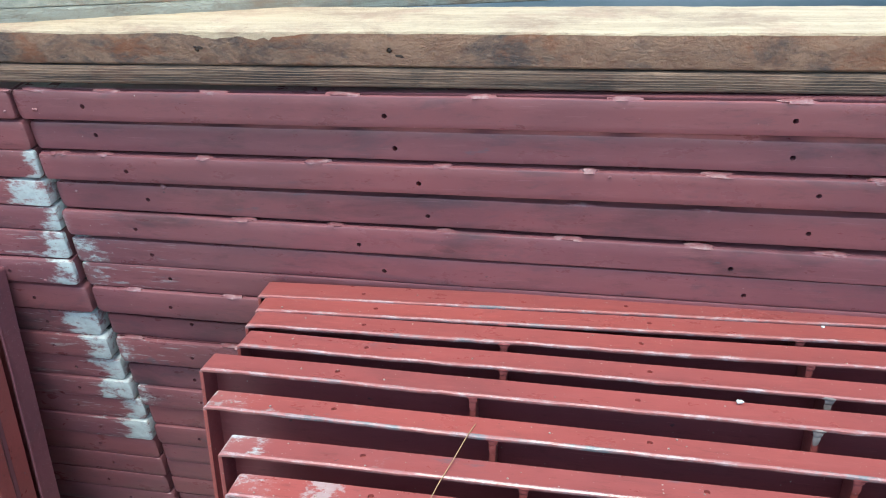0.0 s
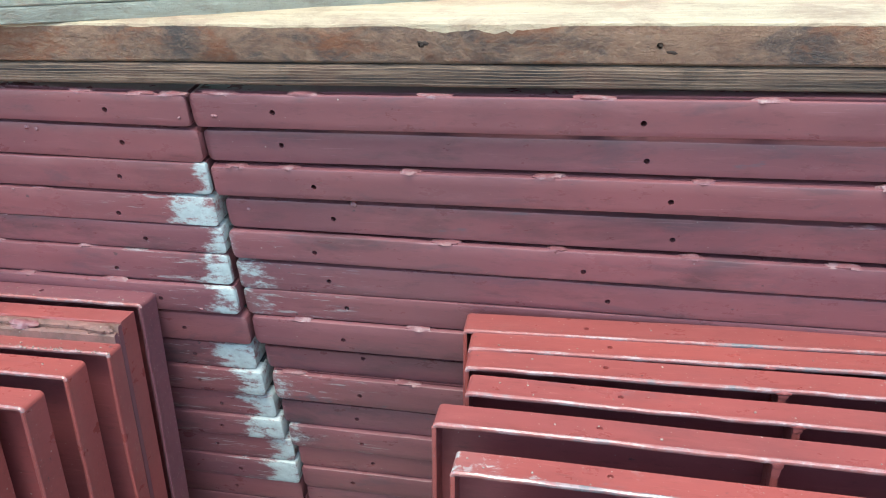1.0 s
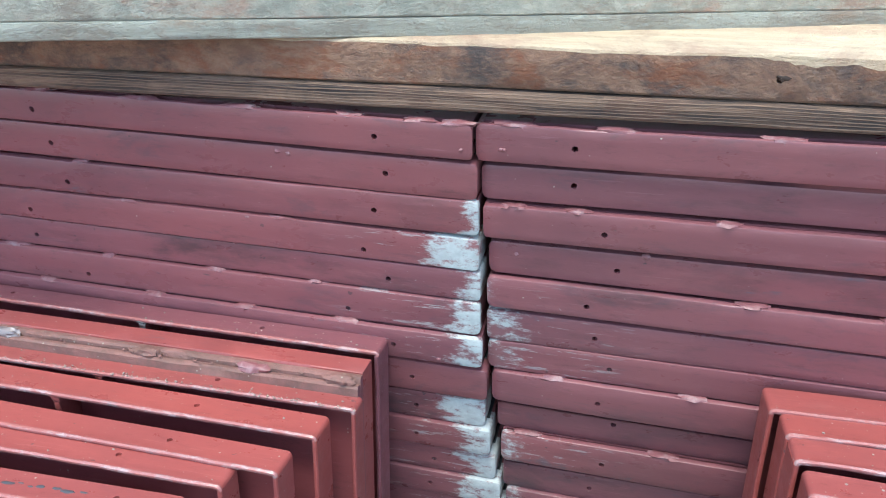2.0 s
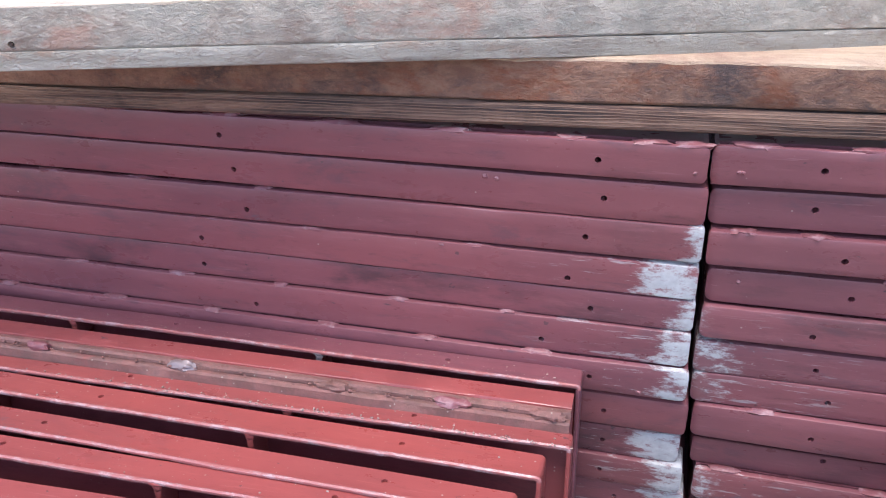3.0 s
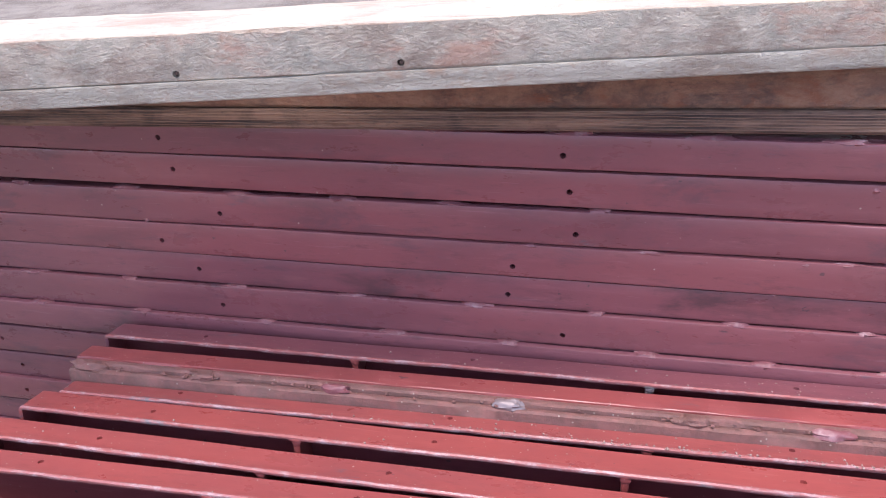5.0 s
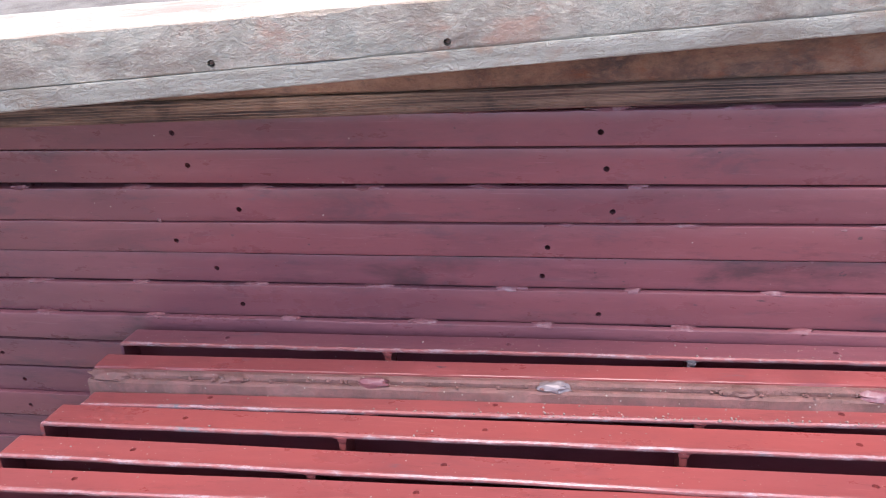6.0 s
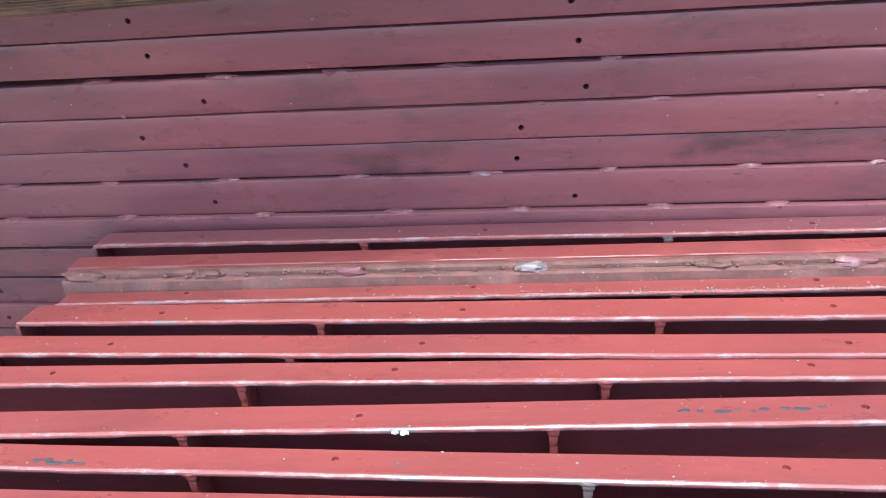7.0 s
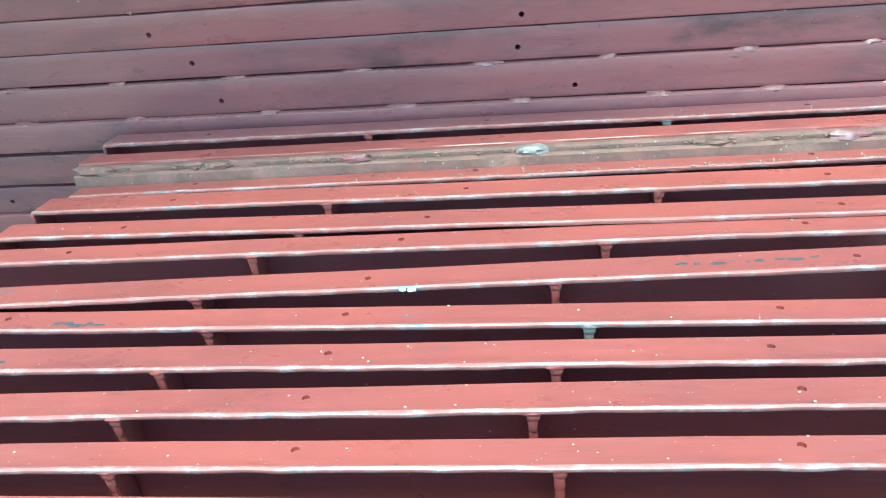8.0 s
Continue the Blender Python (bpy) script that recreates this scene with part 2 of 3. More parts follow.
BARE = plain("bare_steel_weld", (0.28, 0.215, 0.21), 0.45, 0.2)
RUST = plain("rusty_nail", (0.07, 0.04, 0.03), 0.7, 0.4)
STRAW = plain("dry_straw", (0.4, 0.22, 0.11), 0.7)
GRIT = plain("pale_mortar_crumb", (0.36, 0.25, 0.21), 0.9)
CHALK = plain("white_lime_crumb", (0.72, 0.72, 0.68), 0.9)
CHIPPED = plain("chipped_grey_green_weld", (0.3, 0.22, 0.2), 0.45)
SLATE = plain("dark_slate_chip", (0.075, 0.07, 0.08), 0.5)


# ---- mesh helpers ----
def part(name, bm, material, parent, label="", mats=()):
    """One mesh object under a thing or a part."""
    bmesh.ops.recalc_face_normals(bm, faces=bm.faces)
    me = bpy.data.meshes.new(name)
    bm.to_mesh(me)
    bm.free()
    for mm in (material, *mats):
        me.materials.append(mm)
    for p in me.polygons:
        p.use_smooth = True
    me.set_sharp_from_angle(angle=radians(38))
    ob = new(name, me)
    if parent is not None:
        ob.parent = parent
    return tagged(ob, label)


def thing(name, m, label, category, group=""):
    ob = new(name)
    ob.empty_display_size = 0.05
    ob.matrix_world = m
    return tagged(ob, label, category, group)


def skin(bm, cols, holes=(), radius=0.005, deep=0.02, row_mats=None, caps=True, closed=True):
    """A skin over columns of points (each a closed profile), with round holes sunk into the cells named (column, row)."""
    n = len(cols[0])
    vs = [[bm.verts.new(p) for p in c] for c in cols]
    holes = set(holes)
    for i in range(len(cols) - 1):
        for j in range(n if closed else n - 1):
            k = (j + 1) % n
            q = (vs[i][j], vs[i + 1][j], vs[i + 1][k], vs[i][k])
            mi = row_mats[j] if row_mats else 0
            if (i, j) not in holes:
                bm.faces.new(q).material_index = mi
                continue
            a, b, c, d = (v.co for v in q)
            mid, u, w = (a + b + c + d) / 4, (b - a).normalized(), (d - a).normalized()
            nor = u.cross(w).normalized()
            ring = [mid + (u * math.cos(t) + w * math.sin(t)) * radius for t in (math.tau * s / 8 for s in range(8))]
            if nor.dot(mid - sum(cols[i], Vector()) / n) > 0:
                nor = -nor
            top, low = [bm.verts.new(p) for p in ring], [bm.verts.new(p + nor * deep) for p in ring]
            quad = {5: q[0], 7: q[1], 1: q[2], 3: q[3]}
            for s in (1, 3, 5, 7):
                corner, after = quad[s], quad[(s + 2) % 8]
                for f in ((corner, top[s - 1], top[s]), (corner, top[s], top[(s + 1) % 8]), (corner, top[(s + 1) % 8], after)):
                    bm.faces.new(f).material_index = mi
            for s in range(8):
                bm.faces.new((top[s], top[(s + 1) % 8], low[(s + 1) % 8], low[s])).material_index = mi
            bm.faces.new(low).material_index = mi
    if caps:
        bm.faces.new(vs[0])
        bm.faces.new(vs[-1])
    return bm


def box(bm, x0, x1, y0, y1, z0, z1, bevel=0.0):
    vs = [bm.verts.new((x, y, z)) for x in (x0, x1) for y in (y0, y1) for z in (z0, z1)]
    fs = [bm.faces.new([vs[k] for k in f]) for f in ((0, 1, 3, 2), (4, 6, 7, 5), (0, 4, 5, 1), (2, 3, 7, 6), (0, 2, 6, 4), (1, 5, 7, 3))]
    if bevel:
        edges = list({e for f in fs for e in f.edges})
        bmesh.ops.bevel(bm, geom=edges, offset=bevel, segments=2, affect="EDGES")
    return bm


def blob(bm, at, size, seed, rings=8, seg=10, lumps=1.0):
    """A lump of weld or mortar, uneven all over."""
    at = Vector(at)

    def swell(p):
        return 1 + lumps * (0.5 * noise.noise(p * 1.7 + Vector((seed * 3.1, seed, 0))) + 0.25 * noise.noise(p * 4.5 + Vector((seed, 0, seed))))

    rows = []
    for r in range(1, rings):
        a = math.pi * r / rings
        row = []
        for s in range(seg):
            b = math.tau * s / seg
            w = math.sin(a) ** 0.75
            p = Vector((math.copysign(abs(math.cos(a)) ** 0.95, math.cos(a)), w * math.cos(b), w * math.sin(b)))
            row.append(bm.verts.new(at + Vector((p.x * size[0], p.y * size[1], p.z * size[2])) * swell(p)))
        rows.append(row)
    a, b = (bm.verts.new(at + Vector((e * size[0], 0, 0)) * swell(Vector((e, 0, 0)))) for e in (1, -1))
    for s in range(seg):
        t = (s + 1) % seg
        bm.faces.new((a, rows[0][s], rows[0][t]))
        bm.faces.new((b, rows[-1][t], rows[-1][s]))
        for r in range(len(rows) - 1):
            bm.faces.new((rows[r][s], rows[r + 1][s], rows[r + 1][t], rows[r][t]))
    return bm


# ---- ground ----
GROUND = -0.222
bm = bmesh.new()
N = 40
gx = [(-1 if k < 0 else 1) * (abs(k) / 20) ** 4 * 400 for k in range(-20, 21)]
grid = [[bm.verts.new((x - 1, y, GROUND)) for y in gx] for x in gx]
for i in range(N):
    for j in range(N):
        bm.faces.new((grid[i][j], grid[i + 1][j], grid[i + 1][j + 1], grid[i][j + 1]))
tagged(part("ground", bm, EARTH, None), "trodden brown earth of an open yard", "ground", kind="structure")


# ---- panels lying in two stacks ----
def lying_panel(m, length, high, grow, side, holes, lip, welds, stain, rng, label, topmost=False, spots=()):
    """A steel formwork panel lying flat. Local x runs from the seam end away along side; y to the back; z from its foot. grow: by how much its height changes along x."""
    ob = thing("formwork_panel", m, label, "formwork panel", "stacked formwork panels")
    z0, h = 0.0004, high - 0.0004
    r, deep = 0.0026 if lip else 0.0017, (0.005 if topmost else 0.0085) if lip else 0.046
    zh = high * 0.45
    prof = [(deep, z0), (r, z0), (r * 0.3, z0 + r * 0.3), (0, z0 + r), (0, zh - 0.011), (0, zh + 0.011),
            (0, z0 + h - r), (r * 0.3, z0 + h - r * 0.3), (r, z0 + h), (deep, z0 + h)]
    xs = {0.0, 0.0015, 0.004, 0.009, 0.016, length, length - 0.002, length - 0.008, length - 0.016}
    xs |= {0.03 + 0.018 * k for k in range(int((length - 0.05) / 0.018)) if all(abs(0.03 + 0.018 * k - a) > 0.018 for a, _ in holes)}
    for a, _ in holes:
        xs |= {a - 0.011, a + 0.011}
    xs = sorted(xs)
    rc = 0.005 + rng.random() * 0.004
    seed = rng.random() * 50
    cols = []
    for x in xs:
        d = min(x, length - x, rc)
        squeeze = (h / 2 - rc + math.sqrt(max(0, rc * rc - (rc - d) ** 2))) / (h / 2)
        wob = noise.noise(Vector((x * 3.5, seed, 0)))
        wob2 = noise.noise(Vector((x * 3.5, seed, 7)))
        nick = 0.0007 * noise.noise(Vector((x * 26, seed, 3))) - 0.0022 * max(0, noise.noise(Vector((x * 17, seed, 5))) - 0.42)
        c = []
        for y, z in prof:
            t = (z - z0 - h / 2) / (h / 2)
            zz = z0 + h / 2 + (z - z0 - h / 2) * squeeze + grow * x * (t + 1) / 2 + (0.0009 * wob * max(0, t) - 0.0004 * wob2 * min(0, t))
            if y == 0 and abs(z - zh) < 0.012:
                zz -= grow * x * (t + 1) / 2
                zz += np.interp(x, [a for a, _ in holes], [b for _, b in holes]) - zh
            if t > 0.9:
                zz += nick
            yy = y + 0.0015 * wob2 + (rc - d) * 0.35
            c.append(Vector((side * x, yy, zz)))
        cols.append(c)
    cells = [(xs.index(a - 0.011), 4) for a, _ in holes]
    bm = skin(bmesh.new(), cols, cells, 0.0043, 0.03, closed=not lip)
    rail = part("front_rail", bm, PAINT_STACK, ob)
    rail["stain_w"], rail["stain_patch"] = stain, 0.43 if side < 0 else 0.53
    back = 0.6
    h = min(h, h + grow * length)
    part("back_rail", box(bmesh.new(), min(0, side * length), max(0, side * length), back - 0.03, back, z0, z0 + h, 0.002), PAINT_STACK, ob)
    for a in (0.002, length - 0.007):
        part("end_rail", box(bmesh.new(), *sorted((side * a, side * (a + 0.005))), deep, back - 0.03, z0, z0 + h), PAINT_STACK, ob)
    lo, hi = sorted((side * 0.006, side * (length - 0.006)))
    slot = 0.012 if topmost else 0.004
    if lip:
        part("face_edge", box(bmesh.new(), lo, hi, deep + slot, 0.16, z0 + h - 0.005, z0 + h - 0.0003, 0.0008), PAINT_STACK, ob)
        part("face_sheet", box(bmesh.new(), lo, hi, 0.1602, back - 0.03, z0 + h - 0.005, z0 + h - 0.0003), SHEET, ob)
        part("inner_rail", box(bmesh.new(), lo, hi, 0.04, 0.046, z0, z0 + h - 0.006), PAINT_SHADED, ob)
    else:
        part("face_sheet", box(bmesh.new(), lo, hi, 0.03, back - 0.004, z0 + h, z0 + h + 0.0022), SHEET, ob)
    for k, (x, z, size) in enumerate(spots):
        bm = blob(bmesh.new(), (side * x, 0.0005, z), (size, 0.0025, size * 0.8), seed + k)
        part("weld_spatter", bm, WELD, ob, "pale spatter")
    for k, x in enumerate(welds):
        bm = blob(bmesh.new(), (side * x, deep * (1.3 if topmost else 0.9) if lip else 0.003, z0 + high - 0.0014 + grow * x), (0.014 + 0.01 * rng.random() + (0.006 if topmost else 0), deep * (1.4 if topmost else 0.95) if lip else 0.004, 0.0042 if lip else 0.0032), seed + k * 1.7)
        part("weld_bead", bm, WELD, ob)
    return ob


# Rows from the top down: upper edge at the seam and its slope, lower edge at the seam and its slope.
L_ROW = [(0.8695, -0.0068, 0.8215, -0.0058), (0.8155, -0.0085, 0.763, -0.0084), (0.762, -0.003, 0.71, -0.0011), (0.705, -0.0039, 0.6537, -0.0022),
         (0.6515, -0.003, 0.603, -0.0002), (0.601, 0.0004, 0.544, 0.0015), (0.543, 0.0007, 0.4895, 0.0), (0.48, 0.0, 0.4215, 0.0),
         (0.4135, 0.0, 0.3585, 0.0), (0.357, 0.0, 0.3025, 0.0), (0.295, 0.0, 0.2425, 0.0), (0.241, 0.0, 0.1895, 0.0)]
R_ROW = [(0.8705, 0.0161, 0.8191, 0.0168), (0.8116, 0.0134, 0.7622, 0.0133), (0.757, 0.0131, 0.7074, 0.0127), (0.6986, 0.009, 0.6478, 0.005),
         (0.646, 0.0005, 0.5945, 0.0025), (0.5865, 0.0055, 0.5335, 0.007), (0.532, 0.007, 0.4807, 0.004), (0.479, 0.003, 0.4205, 0.002),
         (0.408, 0.001, 0.359, 0.0), (0.3575, 0.0, 0.2953, 0.0), (0.2835, 0.0, 0.2285, 0.0)]
for rows in (L_ROW, R_ROW):
    low = rows[-1][2]
    step = (low - GROUND) / (19 - len(rows))
    while len(rows) < 19:
        rows.append((low - 0.002, 0.0, low - step, 0.0))
        low -= step
L_END = [-1.023, -1.018, -1.016, -1.016, -1.014, -1.014, -1.01, -1.004, -1.008, -0.999, -0.991, -0.982, -0.972, -0.97, -0.972, -0.97, -0.975, -0.97, -0.968]
R_END = [-1.019, -1.014, -1.01, -1.004, -1.005, -1.006, -1.004, -0.997, -0.99, -0.982, -0.979, -0.973, -0.964, -0.964, -0.962, -0.964, -0.967, -0.963, -0.964]
L_HOLE = [((-1.151, 0.845), (-1.67, 0.845), (-2.26, 0.854)), ((-1.141, 0.792), (-1.661, 0.791), (-2.252, 0.802)), ((-1.161, 0.735), (-1.651, 0.729), (-2.188, 0.732)),
          ((-1.182, 0.669), (-1.739, 0.672), (-2.302, 0.678)), ((-1.149, 0.623), (-1.747, 0.623), (-2.249, 0.628)), ((-1.215, 0.563), (-1.666, 0.561), (-2.218, 0.565))]
R_HOLE = [((-0.896, 0.847), (-0.393, 0.849), (0.193, 0.863)), ((-0.895, 0.792), (-0.383, 0.791), (0.203, 0.803)), ((-0.852, 0.731), (-0.346, 0.736), (0.248, 0.748)),
          ((-0.832, 0.673), (-0.336, 0.671), (0.25, 0.678)), ((-0.867, 0.615), (-0.456, 0.613), (0.147, 0.612)), ((-0.852, 0.559), (-0.417, 0.559), (0.176, 0.559)),
          ((-0.828, 0.508), (-0.31, 0.506)), ((-0.839, 0.446), (-0.35, 0.444)), ((-0.813, 0.398), (-0.32, 0.396)), ((-0.824, 0.322), (-0.34, 0.32))]
L_OFF = [-0.001, 0.003, 0.001, 0.0, 0.0024, -0.002, -0.011, -0.004, 0.003, -0.004, 0.003, -0.003, 0.002, -0.003]
R_OFF = [-0.001, 0.009, -0.001, 0.008, -0.001, 0.004, 0.003, -0.004, 0.008, -0.005, 0.005, -0.002, 0.004, -0.002]
L_WELD = {0: (-1.04, -1.089, -1.184, -1.337, -1.493, -1.66, -1.84, -2.03), 2: (-1.62, -1.824, -1.988, -2.155, -2.346, -2.54),
          3: (-1.3, -1.551, -1.723), 5: (-1.262, -1.428, -1.619, -1.795, -1.992, -2.188, -2.386, -2.57),
          6: (-1.22, -1.386, -1.546, -1.746, -1.93, -2.143, -2.371, -2.573), 9: (-1.2,)}
R_WELD = {0: (-0.974, -0.848, -0.665, -0.455, -0.245, -0.039, 0.191, 0.41), 2: (-0.97, -0.886, -0.706, -0.511, -0.308, -0.083, 0.104, 0.33),
          3: (-0.09, 0.1), 4: (-0.659, -0.496, -0.307, -0.108, 0.097, 0.29), 7: (-0.708, -0.91), 9: (-0.739, -0.94)}
L_STAIN = {2: 0.018, 3: 0.072, 4: 0.02, 5: 0.042, 6: 0.038, 8: 0.068, 9: 0.046, 10: 0.045, 11: 0.075, 12: 0.04, 13: 0.06}
R_STAIN = {4: 0.022, 5: 0.05, 6: 0.03, 9: 0.038, 11: 0.045}
SPOTS = {(1, 3): [(-0.797, 0.699, 0.0055), (-0.966, 0.682, 0.003)], (-1, 1): [(-1.294, 0.808, 0.0045), (-1.278, 0.806, 0.0035)], (-1, 3): [(-2.319, 0.711, 0.004), (-1.356, 0.702, 0.0035)], (1, 0): [(-0.983, 0.838, 0.003), (-0.987, 0.838, 0.003)], (-1, 0): [(-1.037, 0.836, 0.003)], (-1, 4): [(-1.387, 0.653, 0.0025)], (1, 2): [(-0.051, 0.751, 0.003)], (1, 1): [(0.162, 0.833, 0.0028)], (-1, 6): [(-1.075, 0.498, 0.003)]}
rng = random.Random(4)
for side, rows, ends, holes, welds, stains, face, slope in (
        (-1, L_ROW, L_END, L_HOLE, L_WELD, L_STAIN, 1.1655, -0.0065), (1, R_ROW, R_END, R_HOLE, R_WELD, R_STAIN, 1.171, -0.006)):
    lips = (0, 2, 5, 6) if side < 0 else (0, 2, 4, 7, 9)
    offs = L_OFF if side < 0 else R_OFF
    for k in range(19):
        top, top_rise, foot, rise = rows[k]
        top_rise, rise, high = side * top_rise, side * rise, top - foot
        if k < len(holes):
            hs = [(abs(x - ends[k]), z - foot - rise * abs(x - ends[k])) for x, z in holes[k]]
        else:
            first, zh = 0.1 + 0.06 * rng.random(), high * 0.46
            hs = [(first, zh), (first + 0.5 + 0.05 * rng.random(), zh), (first + 1.05 + 0.05 * rng.random(), zh)]
        hs.append((hs[-1][0] + 0.5, hs[-1][1]))
        wd = [abs(x - ends[k]) for x in welds.get(k, ())]
        set_back = offs[k] if k < len(offs) else 0.007 * rng.random()
        stain = stains.get(k, 0.0)
        text = "red-painted steel formwork panel lying flat in a stack" if not stain else "red-painted steel panel with white lime stain at its end, stacked flat"
        if k == 0:
            text = "topmost red steel formwork panel, under the timbers"
        spots = [(abs(x - ends[k]), z - foot, w) for x, z, w in SPOTS.get((side, k), ())]
        m = pose(ends[k], face + set_back, foot, 0, -side * math.degrees(rise), math.degrees(slope))
        lying_panel(m, 2.0, high, top_rise - rise, side, hs, k in lips, wd, stain, rng, text, k == 0, spots)


# ---- panels standing on edge and leaning on the stacks ----
LEAN, LONG = 10.8, 1.254


def bar_profile(depth, thick):
    """Across a flange: along the depth from the front lip (0) to the back, thickness inward. Pairs of (depth, inward)."""
    t = thick
    return [(depth, 0), (0.031, 0), (0.019, 0), (0.004, 0), (0.0015, -0.0006), (-0.001, 0.0008), (-0.0012, t * 0.6), (0.0004, t + 0.0006), (0.004, t), (depth, t)]


# 2 is the inside of the flange, in the shade-darkened red.
ROW_MATS = [0, 0, 0, 1, 1, 1, 1, 2, 2, 2]


def bar(points, depth, thick, seed, holes=()):
    """A flange swept along points (x, z, outward x, outward z, s)."""
    prof = bar_profile(depth, thick)
    cols = []
    for x, z, ox, oz, s in points:
        w = 0.0009 * noise.noise(Vector((s * 4.0, seed, 0)))
        w2 = 0.0012 * noise.noise(Vector((s * 5.0, seed, 9)))
        chip = 0.0009 * noise.noise(Vector((s * 55.0, seed, 3)))
        cols.append([Vector((x + ox * (w - n) + (ox * chip if d < 0.003 else 0), d + w2 + (chip if d < 0.003 else 0), z + oz * (w - n) + (oz * chip if d < 0.003 else 0))) for d, n in prof])
    return skin(bmesh.new(), cols, holes, 0.0042, 0.0042, ROW_MATS)


def arc(cx, cz, r, a0, a1, n, s0):
    out = []
    for k in range(n + 1):
        a = radians(a0 + (a1 - a0) * k / n)
        out.append((cx + r * math.cos(a), cz + r * math.sin(a), math.cos(a), math.sin(a), s0 + k * 0.003))
    return out


def standing_panel(x, y, z, turn, depth, ribs, holes, label, group, rng, lean=LEAN, paint=None, chipped=0.0, bare=(), chips=()):
    """A panel on its long edge; x, y, z is where its upper front corner stands. Local y runs to its back, z up in its plane."""
    tall = (z - GROUND - depth * math.sin(radians(lean))) / math.cos(radians(lean))
    m = pose(x, y, z, 0, 0, turn) @ pose(0, 0, 0, -lean) @ pose(0, 0, -tall)
    ob = thing("formwork_panel", m, label, "formwork panel", group)
    paint = paint or PAINT_TOP
    r, t, seed = 0.007, 0.005, rng.random() * 90
    xs = {0.03 * k for k in range(1, int(LONG / 0.03)) if 0.02 < 0.03 * k < LONG - 0.02 and all(abs(0.03 * k - a) > 0.013 for a in holes)}
    for a in holes:
        xs |= {a - 0.006, a + 0.006}
    xs = sorted(xs)
    pts = arc(r, tall - r, r, 180, 90, 4, 0) + [(a, tall, 0, 1, a) for a in xs] + arc(LONG - r, tall - r, r, 90, 0, 4, LONG)
    cells = [(5 + xs.index(a - 0.006), 1) for a in holes]
    rail = part("top_rail", bar(pts, depth, t, seed, cells), paint, ob, "", (EDGE, PAINT_SHADED))
    rail["stain_w"], rail["stain_patch"] = chipped, 0.55
    for sx in (-1, 1):
        ex = 0 if sx < 0 else LONG
        zs = [r + (tall - 2 * r) * k / 14 for k in range(15)]
        pts = [(ex, a, sx, 0, a) for a in zs]
        part("side_rail", bar(pts, depth, t, seed + 5 * sx), paint, ob, "", (paint, PAINT_SHADED))
    pts = arc(r, r, r, 180, 270, 4, 0) + [(LONG * k / 12, 0, 0, -1, k * 0.1) for k in range(1, 12)] + arc(LONG - r, r, r, 270, 360, 4, LONG)
    part("bottom_rail", bar(pts, depth, t, seed + 20), paint, ob, "", (EDGE, PAINT_SHADED))
    part("face_sheet", box(bmesh.new(), t * 0.9, LONG - t * 0.9, depth - 0.004, depth - 0.0006, t * 0.9, tall - t * 0.9), PAINT_SHADED, ob)
    for a in ribs:
        rib = part("rib", box(bmesh.new(), a - 0.0042, a + 0.0042, 0.0035, depth - 0.0042, t, tall - t - 0.0002, 0.0012), PAINT_TOP, ob)
        bm = blob(bmesh.new(), (a, 0.0014, tall - t + 0.001), (0.0095, 0.003, 0.0036), seed + a, lumps=0.6)
        blob(bm, (a + 0.0004, 0.0026, tall - t - 0.004), (0.0064, 0.0026, 0.0065), seed + a + 3, lumps=0.4)
        blob(bm, (a, 0.0034, tall - t - 0.013), (0.0048, 0.0016, 0.012), seed + a + 5, lumps=0.35)
        part("weld_bead", bm, CHIPPED if a in bare else PAINT_TOP, rib, "weld with grey-green bare patches" if a in bare else "")
    for x0, x1, deep in chips:
        for k in range(9):
            at = (x0 + (x1 - x0) * (k + 0.6 * rng.random()) / 9, deep + 0.006 * (rng.random() - 0.5), tall + 0.0002)
            size = (0.003 + 0.006 * rng.random(), 0.0012 + 0.0018 * rng.random(), 0.0005)
            part("paint_chip", blob(bmesh.new(), at, size, seed + k, 6, 8), SLATE, ob, "dark patch of chipped paint")
    return ob


# For each panel before the wide stack: x, y at x = -2.4 and a metre on, height of its lip, depth, ribs and holes along it.
FRONT_PANELS = [
    (-2.406, 1.106, 1.109, 0.533, 0.046, (0.432, 0.866), (0.17, 0.61, 1.06)),
    (-2.405, 0.980, 1.001, 0.519, 0.0325, (0.43, 0.862), (0.19, 0.6, 1.04)),
    (-2.434, 0.932, 0.941, 0.526, 0.0475, (0.434, 0.865), (0.206, 0.62, 1.071)),
    (-2.458, 0.870, 0.876, 0.526, 0.045, (0.435, 0.852), (0.185, 0.6, 1.093)),
    (-2.514, 0.814, 0.839, 0.527, 0.041, (0.444, 0.874), (0.19, 0.63, 1.1)),
    (-2.550, 0.733, 0.778, 0.526, 0.045, (0.436, 0.852), (0.17, 0.638, 1.175)),
    (-2.518, 0.692, 0.700, 0.524, 0.04, (0.435, 0.853), (0.18, 0.59, 1.045)),
    (-2.547, 0.626, 0.644, 0.526, 0.042, (0.434, 0.848), (0.19, 0.614, 1.053)),
    (-2.567, 0.559, 0.592, 0.526, 0.041, (0.435, 0.846), (0.18, 0.626, 1.089)),
    (-2.545, 0.497, 0.529, 0.526, 0.037, (0.435, 0.848), (0.17, 0.61, 1.051)),
    (-2.550, 0.438, 0.460, 0.526, 0.04, (0.434, 0.848), (0.18, 0.6, 1.05)),
]
CHIPS = {5: [(0.99, 1.14, 0.024)], 6: [(0.25, 0.31, 0.012)], 7: [(0.2, 0.25, 0.014)]}
FRONT = "standing panels before the wide stack"
rng = random.Random(11)
